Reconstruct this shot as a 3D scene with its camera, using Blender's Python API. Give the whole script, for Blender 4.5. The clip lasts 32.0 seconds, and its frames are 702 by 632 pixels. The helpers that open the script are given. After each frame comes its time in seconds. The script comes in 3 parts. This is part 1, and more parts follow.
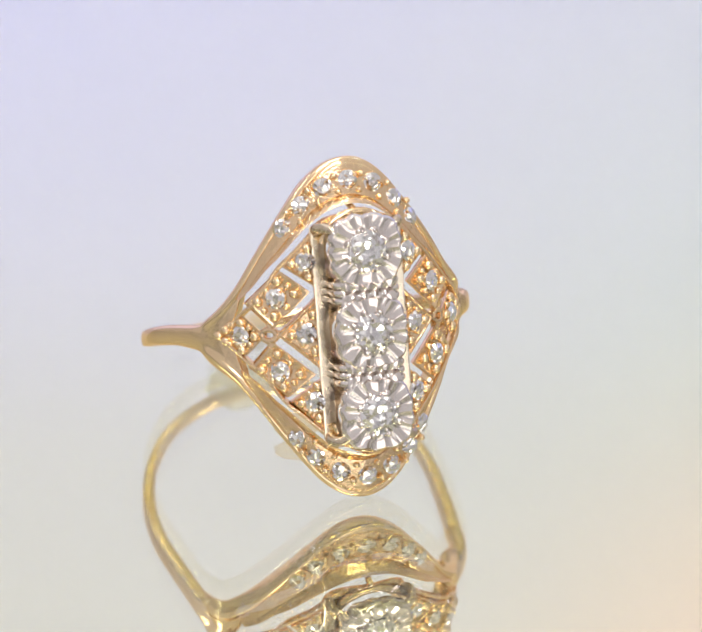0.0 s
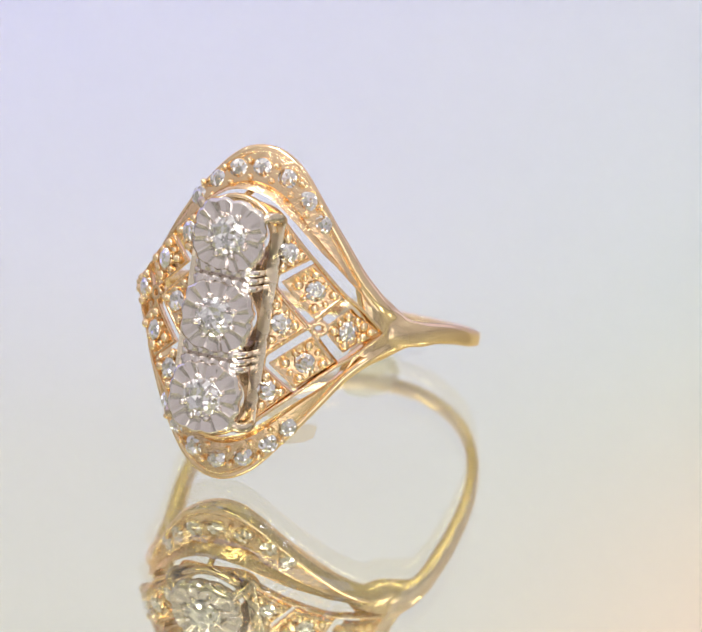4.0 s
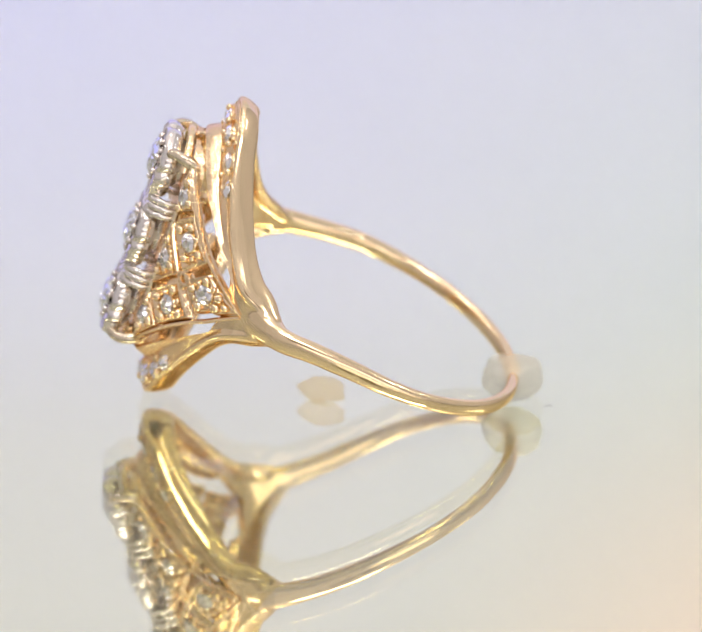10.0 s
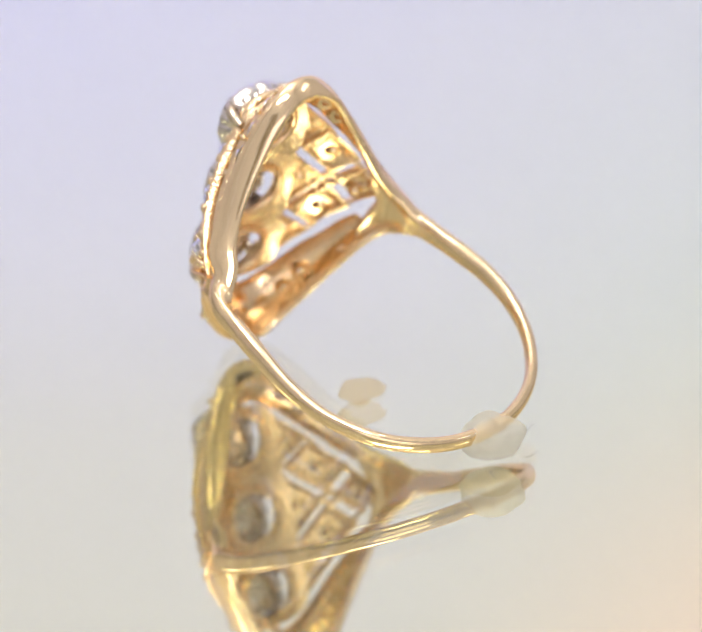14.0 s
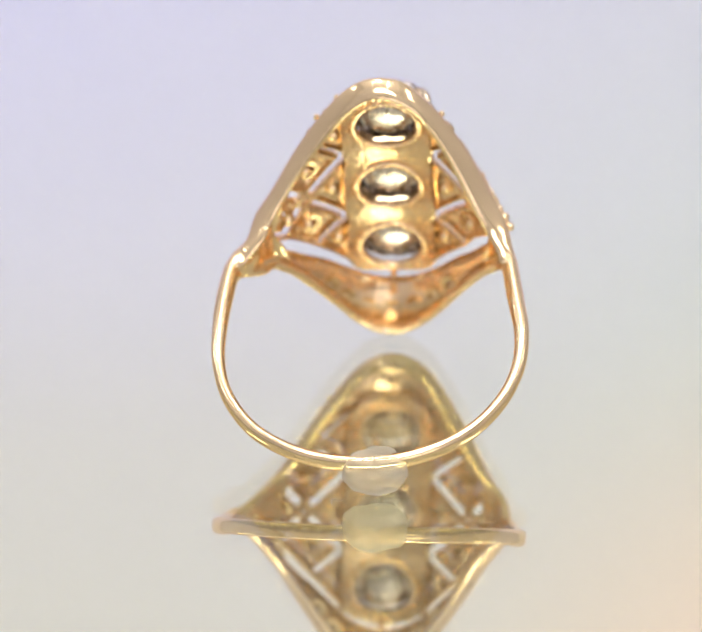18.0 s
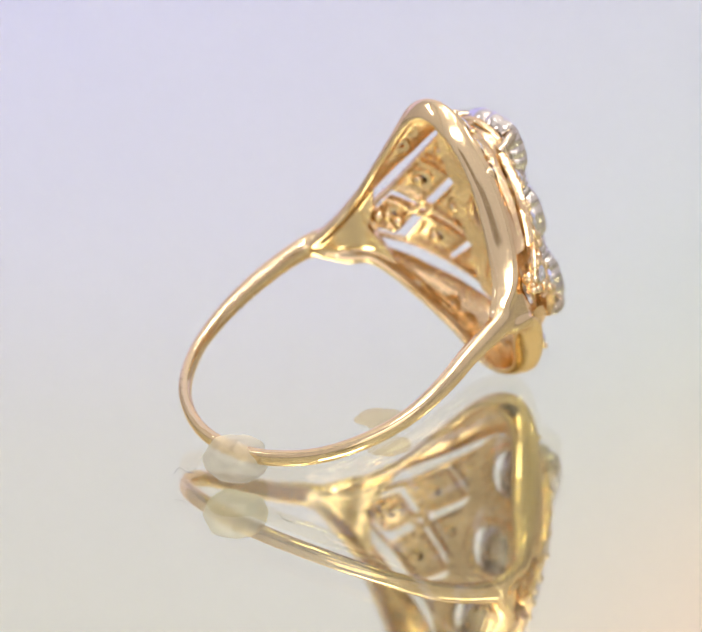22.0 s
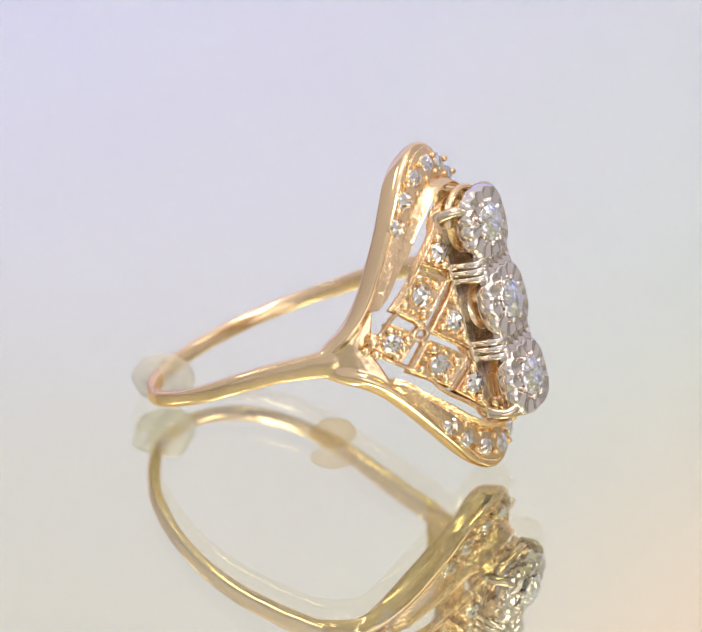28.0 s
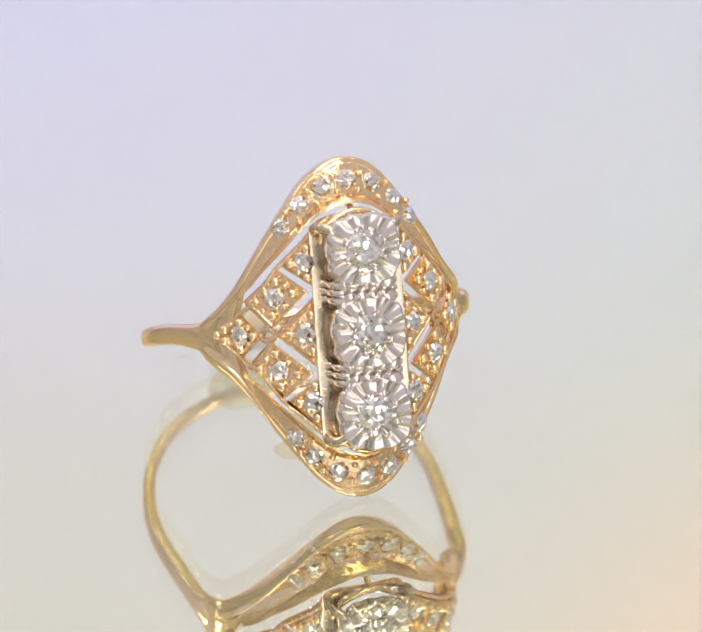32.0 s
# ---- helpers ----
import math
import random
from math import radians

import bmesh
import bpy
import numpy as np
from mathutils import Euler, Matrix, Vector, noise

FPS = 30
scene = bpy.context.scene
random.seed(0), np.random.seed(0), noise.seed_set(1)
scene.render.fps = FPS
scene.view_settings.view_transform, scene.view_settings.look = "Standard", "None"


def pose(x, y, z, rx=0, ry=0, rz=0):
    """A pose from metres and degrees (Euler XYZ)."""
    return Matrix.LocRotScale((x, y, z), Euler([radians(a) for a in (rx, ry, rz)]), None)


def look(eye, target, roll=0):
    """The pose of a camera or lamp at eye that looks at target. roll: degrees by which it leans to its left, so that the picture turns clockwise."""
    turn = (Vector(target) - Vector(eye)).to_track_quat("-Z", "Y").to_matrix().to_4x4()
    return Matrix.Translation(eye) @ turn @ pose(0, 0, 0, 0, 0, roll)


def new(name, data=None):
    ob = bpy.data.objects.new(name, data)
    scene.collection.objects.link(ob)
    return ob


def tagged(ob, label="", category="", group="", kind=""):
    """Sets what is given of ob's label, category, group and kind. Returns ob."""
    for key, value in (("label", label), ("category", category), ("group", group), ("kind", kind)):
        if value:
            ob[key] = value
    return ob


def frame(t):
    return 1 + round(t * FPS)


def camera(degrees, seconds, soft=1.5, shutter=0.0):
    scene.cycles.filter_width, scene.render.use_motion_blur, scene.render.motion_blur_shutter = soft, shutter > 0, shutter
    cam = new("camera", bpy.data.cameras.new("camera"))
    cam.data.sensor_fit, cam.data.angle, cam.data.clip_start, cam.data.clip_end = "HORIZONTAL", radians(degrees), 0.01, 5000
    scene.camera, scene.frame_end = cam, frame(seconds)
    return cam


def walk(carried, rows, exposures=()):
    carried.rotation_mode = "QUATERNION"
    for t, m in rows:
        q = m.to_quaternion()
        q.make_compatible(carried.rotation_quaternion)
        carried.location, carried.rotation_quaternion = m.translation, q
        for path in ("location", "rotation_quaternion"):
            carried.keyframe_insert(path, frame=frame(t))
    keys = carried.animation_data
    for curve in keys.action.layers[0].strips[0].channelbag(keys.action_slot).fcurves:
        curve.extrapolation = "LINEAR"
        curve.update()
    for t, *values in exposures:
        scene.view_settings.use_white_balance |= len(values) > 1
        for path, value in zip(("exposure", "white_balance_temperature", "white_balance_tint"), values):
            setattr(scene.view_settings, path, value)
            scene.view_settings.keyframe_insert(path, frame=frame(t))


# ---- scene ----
MM = 0.001
cam = camera(5.3, 32.0, soft=1.0)
cam.data.dof.use_dof, cam.data.dof.focus_distance, cam.data.dof.aperture_fstop = True, 0.447, 46.0
EYE = pose(0, -0.413, 0.19733, 90 - 24.819, 0, -0.098) @ pose(0, 0, 0, 0, 0, 0.201)
walk(cam, [(0, EYE), (32, EYE)], [(0, 0.04, 6450, 9), (10, 0.03, 6480, 9.5), (20, 0.0, 6580, 10), (32, 0.0, 6580, 9.5)])


def spin(t):
    """Turn of the mirror turntable at t seconds, in degrees (clockwise from above)."""
    return -math.degrees(0.196594514 * t - 0.0232817 * math.sin(2 * math.pi * t / 32))


# ---- light: an added, unseen glowing tent, with small lamps in its ceiling, open towards a dim room ----
world = bpy.data.worlds.new("dim_room")
scene.world = world
world.use_nodes = True
world.node_tree.nodes["Background"].inputs[0].default_value = (0.52, 0.45, 0.38, 1)
world.node_tree.nodes["Background"].inputs[1].default_value = 0.5


# ---- materials ----
def material(name):
    m = bpy.data.materials.new(name)
    m.use_nodes = True
    return m, m.node_tree.nodes, m.node_tree.links, m.node_tree.nodes["Principled BSDF"]


def metal(name, colour, rough, grain=1400, bump=0.05, granular=False):
    m, n, l, b = material(name)
    b.inputs["Metallic"].default_value = 1.0
    b.inputs["Specular Tint"].default_value = (*[min(1, c * 0.98 + 0.02) for c in colour], 1)
    tc = n.new("ShaderNodeTexCoord")
    big = n.new("ShaderNodeTexNoise")
    big.inputs["Scale"].default_value = 260
    big.inputs["Detail"].default_value = 3
    fine = n.new("ShaderNodeTexNoise")
    fine.inputs["Scale"].default_value = grain
    fine.inputs["Detail"].default_value = 4
    for k in (big, fine):
        l.new(tc.outputs["Object"], k.inputs["Vector"])
    mix = n.new("ShaderNodeMixRGB")
    mix.inputs[1].default_value = (*[c * 0.94 for c in colour], 1)
    mix.inputs[2].default_value = (*[min(1, c * 1.05) for c in colour], 1)
    l.new(big.outputs["Fac"], mix.inputs[0])
    l.new(mix.outputs[0], b.inputs["Base Color"])
    rr = n.new("ShaderNodeMapRange")
    rr.inputs["To Min"].default_value = rough * 0.6
    rr.inputs["To Max"].default_value = rough * 1.5
    l.new(fine.outputs["Fac"], rr.inputs["Value"])
    l.new(rr.outputs[0], b.inputs["Roughness"])
    bp = n.new("ShaderNodeBump")
    bp.inputs["Strength"].default_value = bump
    bp.inputs["Distance"].default_value = 0.0002
    l.new((fine if granular else big).outputs["Fac"], bp.inputs["Height"])
    l.new(bp.outputs[0], b.inputs["Normal"])
    return m


GOLD = metal("yellow_gold", (0.955, 0.745, 0.48), 0.14, bump=0.13)
SATIN = metal("satin_gold", (0.95, 0.85, 0.67), 0.25, 900, 0.3)
CAST = metal("cast_gold", (0.93, 0.70, 0.45), 0.17, 3200, 0.3, True)
WHITE = metal("white_gold", (0.83, 0.77, 0.73), 0.12)
WORN = metal("worn_white_gold", (0.76, 0.71, 0.67), 0.27)
PALE = metal("pale_gold", (0.74, 0.63, 0.49), 0.2)


def gem():
    """Cut diamond: part clear, part bright mirror-like flash from its facets."""
    m, n, l, b = material("diamond")
    b.inputs["Base Color"].default_value = (1, 1, 1, 1)
    b.inputs["Roughness"].default_value = 0.0
    b.inputs["IOR"].default_value = 2.42
    b.inputs["Transmission Weight"].default_value = 1.0
    flash = n.new("ShaderNodeBsdfGlossy")
    flash.inputs["Color"].default_value = (1.0, 0.99, 1.0, 1)
    flash.inputs["Roughness"].default_value = 0.05
    tc = n.new("ShaderNodeTexCoord")
    cells = n.new("ShaderNodeTexVoronoi")
    cells.inputs["Scale"].default_value = 3800
    l.new(tc.outputs["Object"], cells.inputs["Vector"])
    off = n.new("ShaderNodeVectorMath")
    off.operation = "MULTIPLY_ADD"
    off.inputs[1].default_value = (1.15, 1.15, 1.15)
    off.inputs[2].default_value = (-0.575, -0.575, -0.575)
    l.new(cells.outputs["Color"], off.inputs[0])
    geo = n.new("ShaderNodeNewGeometry")
    add = n.new("ShaderNodeVectorMath")
    add.operation = "ADD"
    l.new(geo.outputs["Normal"], add.inputs[0])
    l.new(off.outputs[0], add.inputs[1])
    unit = n.new("ShaderNodeVectorMath")
    unit.operation = "NORMALIZE"
    l.new(add.outputs[0], unit.inputs[0])
    l.new(unit.outputs[0], flash.inputs["Normal"])
    mix = n.new("ShaderNodeMixShader")
    mix.inputs[0].default_value = 0.75
    l.new(b.outputs[0], mix.inputs[1])
    l.new(flash.outputs[0], mix.inputs[2])
    l.new(mix.outputs[0], n["Material Output"].inputs["Surface"])
    return m


DIAMOND = gem()


def acrylic():
    m, n, l, b = material("clear_acrylic")
    b.inputs["Base Color"].default_value = (0.99, 0.985, 0.95, 1)
    b.inputs["Roughness"].default_value = 0.0
    b.inputs["IOR"].default_value = 1.49
    b.inputs["Transmission Weight"].default_value = 1.0
    return m


def silvering():
    m, n, l, b = material("silver_coating")
    b.inputs["Base Color"].default_value = (0.965, 0.967, 0.735, 1)
    b.inputs["Metallic"].default_value = 1.0
    b.inputs["Roughness"].default_value = 0.016
    haze = n.new("ShaderNodeBsdfDiffuse")
    haze.inputs["Color"].default_value = (0.9, 0.88, 0.8, 1)
    mix = n.new("ShaderNodeMixShader")
    mix.inputs[0].default_value = 0.08
    l.new(b.outputs[0], mix.inputs[1])
    l.new(haze.outputs[0], mix.inputs[2])
    l.new(mix.outputs[0], n["Material Output"].inputs["Surface"])
    return m


def putty(name, colour, see, tint):
    m, n, l, b = material(name)
    tc = n.new("ShaderNodeTexCoord")
    k = n.new("ShaderNodeTexNoise")
    k.inputs["Scale"].default_value = 900
    k.inputs["Detail"].default_value = 4
    l.new(tc.outputs["Object"], k.inputs["Vector"])
    mix = n.new("ShaderNodeMixRGB")
    mix.inputs[1].default_value = (*[c * 0.9 for c in colour], 1)
    mix.inputs[2].default_value = (*colour, 1)
    l.new(k.outputs["Fac"], mix.inputs[0])
    l.new(mix.outputs[0], b.inputs["Base Color"])
    b.inputs["Roughness"].default_value = 0.45
    through_light = n.new("ShaderNodeBsdfTranslucent")
    l.new(mix.outputs[0], through_light.inputs["Color"])
    clear = n.new("ShaderNodeBsdfTransparent")
    clear.inputs["Color"].default_value = (*tint, 1)
    wax = n.new("ShaderNodeMixShader")
    wax.inputs[0].default_value = 0.65
    l.new(b.outputs[0], wax.inputs[1])
    l.new(through_light.outputs[0], wax.inputs[2])
    whole = n.new("ShaderNodeMixShader")
    whole.inputs[0].default_value = see
    l.new(wax.outputs[0], whole.inputs[1])
    l.new(clear.outputs[0], whole.inputs[2])
    l.new(whole.outputs[0], n["Material Output"].inputs["Surface"])
    bp = n.new("ShaderNodeBump")
    bp.inputs["Strength"].default_value = 0.35
    bp.inputs["Distance"].default_value = 0.0003
    l.new(k.outputs["Fac"], bp.inputs["Height"])
    l.new(bp.outputs[0], b.inputs["Normal"])
    return m


def glow_cloth(name, colour, glow):
    """Unseen tent cloth, woven and white; emission stands in for lamps behind it."""
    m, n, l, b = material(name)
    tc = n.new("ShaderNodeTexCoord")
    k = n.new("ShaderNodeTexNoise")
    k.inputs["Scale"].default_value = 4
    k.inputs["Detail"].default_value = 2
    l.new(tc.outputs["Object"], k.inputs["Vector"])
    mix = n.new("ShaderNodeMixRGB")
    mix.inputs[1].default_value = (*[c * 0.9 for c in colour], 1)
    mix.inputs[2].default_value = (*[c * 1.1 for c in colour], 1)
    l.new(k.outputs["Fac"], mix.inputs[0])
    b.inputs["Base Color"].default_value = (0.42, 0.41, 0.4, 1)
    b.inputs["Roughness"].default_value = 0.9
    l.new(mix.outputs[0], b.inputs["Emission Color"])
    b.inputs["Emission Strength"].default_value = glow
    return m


def graded_backdrop():
    """Light put in as emission: lavender low, warm white higher, peach at one side."""
    m, n, l, b = material("graded_backdrop_glow")
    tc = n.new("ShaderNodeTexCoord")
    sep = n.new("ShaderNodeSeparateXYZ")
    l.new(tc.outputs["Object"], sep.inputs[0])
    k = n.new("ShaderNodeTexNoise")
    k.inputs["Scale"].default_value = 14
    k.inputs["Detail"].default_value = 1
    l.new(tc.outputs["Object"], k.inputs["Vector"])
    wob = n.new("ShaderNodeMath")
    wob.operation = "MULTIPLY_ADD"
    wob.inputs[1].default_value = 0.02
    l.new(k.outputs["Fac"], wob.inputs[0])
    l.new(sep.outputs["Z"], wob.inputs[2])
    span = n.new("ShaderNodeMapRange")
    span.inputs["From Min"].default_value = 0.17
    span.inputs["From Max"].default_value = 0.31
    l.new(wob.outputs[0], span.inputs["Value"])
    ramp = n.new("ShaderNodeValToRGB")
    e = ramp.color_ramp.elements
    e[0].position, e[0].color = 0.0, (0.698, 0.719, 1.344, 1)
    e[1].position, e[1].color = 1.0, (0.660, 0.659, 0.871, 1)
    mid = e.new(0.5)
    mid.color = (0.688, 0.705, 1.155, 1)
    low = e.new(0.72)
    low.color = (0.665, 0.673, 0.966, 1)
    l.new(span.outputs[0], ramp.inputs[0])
    # emission shifted: stronger lavender low down at one side, faint green-grey at the other
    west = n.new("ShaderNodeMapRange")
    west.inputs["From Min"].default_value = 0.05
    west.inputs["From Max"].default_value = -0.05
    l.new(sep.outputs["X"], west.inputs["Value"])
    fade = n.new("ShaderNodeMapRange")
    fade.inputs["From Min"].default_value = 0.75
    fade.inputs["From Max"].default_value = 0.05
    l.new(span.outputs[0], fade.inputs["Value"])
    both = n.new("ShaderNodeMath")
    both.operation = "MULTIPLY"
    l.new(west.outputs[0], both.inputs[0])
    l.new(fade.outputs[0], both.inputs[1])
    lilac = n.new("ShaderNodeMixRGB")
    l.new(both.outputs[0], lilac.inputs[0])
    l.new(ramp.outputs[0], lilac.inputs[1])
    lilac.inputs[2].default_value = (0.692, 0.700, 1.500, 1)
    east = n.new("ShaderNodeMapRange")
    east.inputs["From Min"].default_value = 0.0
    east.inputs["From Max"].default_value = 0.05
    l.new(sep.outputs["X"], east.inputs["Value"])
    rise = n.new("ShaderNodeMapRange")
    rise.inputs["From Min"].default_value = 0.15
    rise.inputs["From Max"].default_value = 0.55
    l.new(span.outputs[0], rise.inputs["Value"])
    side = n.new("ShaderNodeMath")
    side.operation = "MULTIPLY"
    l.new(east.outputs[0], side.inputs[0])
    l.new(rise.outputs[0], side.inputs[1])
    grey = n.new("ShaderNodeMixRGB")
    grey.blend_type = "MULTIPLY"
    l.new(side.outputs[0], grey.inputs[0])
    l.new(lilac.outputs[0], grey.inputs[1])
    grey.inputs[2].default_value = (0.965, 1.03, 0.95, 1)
    # peach spot: an unseen warm lamp's glow painted into the emission
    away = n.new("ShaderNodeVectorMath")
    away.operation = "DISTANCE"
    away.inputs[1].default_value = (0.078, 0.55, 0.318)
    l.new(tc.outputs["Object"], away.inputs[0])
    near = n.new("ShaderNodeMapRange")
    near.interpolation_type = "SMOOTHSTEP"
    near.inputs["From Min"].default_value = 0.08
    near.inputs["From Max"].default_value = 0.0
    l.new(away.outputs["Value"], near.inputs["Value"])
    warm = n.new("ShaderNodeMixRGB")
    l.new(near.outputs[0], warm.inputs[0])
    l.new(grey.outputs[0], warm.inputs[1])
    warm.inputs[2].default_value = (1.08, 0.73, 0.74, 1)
    # dim base colour; the background light comes from the painted emission
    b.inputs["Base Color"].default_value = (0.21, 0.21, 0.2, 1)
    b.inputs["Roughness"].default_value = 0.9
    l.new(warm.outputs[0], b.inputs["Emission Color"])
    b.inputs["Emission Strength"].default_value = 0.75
    return m


def glow(name, colour, strength):
    m, n, l, b = material(name)
    b.inputs["Emission Color"].default_value = (*colour, 1)
    b.inputs["Emission Strength"].default_value = strength
    return m


def plain(name, colour, rough):
    m, n, l, b = material(name)
    tc = n.new("ShaderNodeTexCoord")
    k = n.new("ShaderNodeTexNoise")
    k.inputs["Scale"].default_value = 60
    l.new(tc.outputs["Object"], k.inputs["Vector"])
    mix = n.new("ShaderNodeMixRGB")
    mix.inputs[1].default_value = (*[c * 0.85 for c in colour], 1)
    mix.inputs[2].default_value = (*colour, 1)
    l.new(k.outputs["Fac"], mix.inputs[0])
    l.new(mix.outputs[0], b.inputs["Base Color"])
    b.inputs["Roughness"].default_value = rough
    return m


# ---- mesh helpers: all sizes in millimetres ----
def mesh_of(name, verts, faces, mat, sharp=40):
    me = bpy.data.meshes.new(name)
    me.from_pydata([tuple(c * MM for c in v) for v in verts], [], faces)
    bm = bmesh.new()
    bm.from_mesh(me)
    bmesh.ops.recalc_face_normals(bm, faces=bm.faces)
    bm.to_mesh(me)
    bm.free()
    me.materials.append(mat)
    for f in me.polygons:
        f.use_smooth = True
    me.set_sharp_from_angle(angle=radians(sharp))
    return me


def part(name, shape, mat, parent, label="", sharp=40):
    me = shape if isinstance(shape, bpy.types.Mesh) else mesh_of(name, shape[0], shape[1], mat, sharp)
    ob = new(name, me)
    ob.parent = parent
    return tagged(ob, label)


def shared(name, me, place, parent):
    """One more object on an existing mesh, at a pose given in millimetres."""
    ob = new(name, me)
    ob.parent = parent
    m = place.copy()
    m.translation = m.translation * MM
    ob.matrix_local = m
    return ob


def join(*shapes):
    verts, faces = [], []
    for v, f in shapes:
        k = len(verts)
        verts += list(v)
        faces += [tuple(i + k for i in q) for q in f]
    return verts, faces


def spline(points, n):
    """Catmull-Rom through the points, n steps a span; any number of values a point."""
    p = [np.array(q, float) for q in points]
    p = [2 * p[0] - p[1]] + p + [2 * p[-1] - p[-2]]
    out = []
    for i in range(1, len(p) - 2):
        for k in range(n):
            t = k / n
            out.append(0.5 * (2 * p[i] + (p[i + 1] - p[i - 1]) * t + (2 * p[i - 1] - 5 * p[i] + 4 * p[i + 1] - p[i + 2]) * t * t
                              + (3 * p[i] - p[i - 1] - 3 * p[i + 1] + p[i + 2]) * t ** 3))
    out.append(p[-2])
    return out


def sweep(centres, outs, thin, wide, n=14, square=2.6):
    """A bar along centres; outs: the direction of its thin side; thin, wide: half sizes, a number or one a station."""
    m = len(centres)
    c = np.array(centres, float)
    tan = np.gradient(c, axis=0)
    verts, faces = [], []
    for i in range(m):
        t = tan[i] / np.linalg.norm(tan[i])
        o = np.array(outs[i], float)
        o -= t * o.dot(t)
        o /= np.linalg.norm(o)
        w = np.cross(t, o)
        a = thin[i] if hasattr(thin, "__len__") else thin
        b = wide[i] if hasattr(wide, "__len__") else wide
        for k in range(n):
            q = 2 * math.pi * k / n
            cs, sn = math.cos(q), math.sin(q)
            x = math.copysign(abs(cs) ** (2 / square), cs) * a
            y = math.copysign(abs(sn) ** (2 / square), sn) * b
            verts.append(tuple(c[i] + o * x + w * y))
    for i in range(m - 1):
        for k in range(n):
            j = (k + 1) % n
            faces.append((i * n + k, i * n + j, (i + 1) * n + j, (i + 1) * n + k))
    faces.append(tuple(range(n - 1, -1, -1)))
    faces.append(tuple(range((m - 1) * n, m * n)))
    return verts, faces


def ball(r, squash=1.0, n=10, m=6):
    verts, faces = [(0, -r * squash, 0)], []
    for i in range(1, m):
        a = math.pi * i / m
        for k in range(n):
            b = 2 * math.pi * k / n
            verts.append((r * math.sin(a) * math.cos(b), -r * squash * math.cos(a), r * math.sin(a) * math.sin(b)))
    verts.append((0, r * squash, 0))
    for k in range(n):
        j = (k + 1) % n
        faces.append((0, 1 + k, 1 + j))
        for i in range(m - 2):
            faces.append((1 + i * n + k, 1 + (i + 1) * n + k, 1 + (i + 1) * n + j, 1 + i * n + j))
        faces.append((len(verts) - 1, 1 + (m - 2) * n + j, 1 + (m - 2) * n + k))
    return verts, faces


def brilliant(r):
    """Round brilliant cut of radius r: table towards -y, girdle at 0, point towards +y."""
    v, f = [], []
    for k in range(8):
        a = 2 * math.pi * k / 8
        v.append((0.55 * r * math.cos(a), -0.33 * r, 0.55 * r * math.sin(a)))
    for k in range(8):
        a = 2 * math.pi * (k + 0.5) / 8
        v.append((0.80 * r * math.cos(a), -0.18 * r, 0.80 * r * math.sin(a)))
    for y in (-0.03, 0.03):
        for k in range(16):
            a = 2 * math.pi * k / 16
            v.append((r * math.cos(a), y * r, r * math.sin(a)))
    for k in range(8):
        a = 2 * math.pi * (k + 0.5) / 8
        v.append((0.42 * r * math.cos(a), 0.54 * r, 0.42 * r * math.sin(a)))
    v.append((0, 0.86 * r, 0))
    f.append(tuple(range(8)))
    for k in range(8):
        j = (k + 1) % 8
        f.append((k, j, 8 + k))
        g0, g1, g2 = 16 + 2 * k, 16 + 2 * k + 1, 16 + (2 * k + 2) % 16
        f += [(8 + k, g1, g0), (8 + k, g2, g1), (k, 8 + k, g0), (j, g2, 8 + k)]
        f += [(g0, g1, g1 + 16, g0 + 16), (g1, g2, g2 + 16, g1 + 16)]
        b0, b1, b2 = g0 + 16, g1 + 16, g2 + 16
        f += [(48 + k, b0, b1), (48 + k, b1, b2), (48 + k, b2, 48 + j), (48 + k, 48 + j, 56)]
    return v, f


def box(x0, x1, y0, y1, z0, z1):
    v = [(x, y, z) for x in (x0, x1) for y in (y0, y1) for z in (z0, z1)]
    return v, [(0, 1, 3, 2), (4, 6, 7, 5), (0, 4, 5, 1), (2, 3, 7, 6), (0, 2, 6, 4), (1, 5, 7, 3)]


def disc(r, z0, z1, n=128, edge=0.2):
    prof = [(0, z1), (r - edge, z1), (r, z1 - edge), (r, z0 + edge), (r - edge, z0), (0, z0)]
    v, f = [], []
    for rr, zz in prof[1:-1]:
        v += [(rr * math.cos(2 * math.pi * k / n), rr * math.sin(2 * math.pi * k / n), zz) for k in range(n)]
    f.append(tuple(range(n)))
    for i in range(3):
        for k in range(n):
            j = (k + 1) % n
            f.append((i * n + k, i * n + j, (i + 1) * n + j, (i + 1) * n + k))
    f.append(tuple(range(3 * n, 4 * n)))
    return v, f


# ---- the studio ----
def slab(name, b, mat, label, category, kind="structure"):
    ob = new(name, mesh_of(name, *box(*b), mat))
    return tagged(ob, label, category, kind=kind)


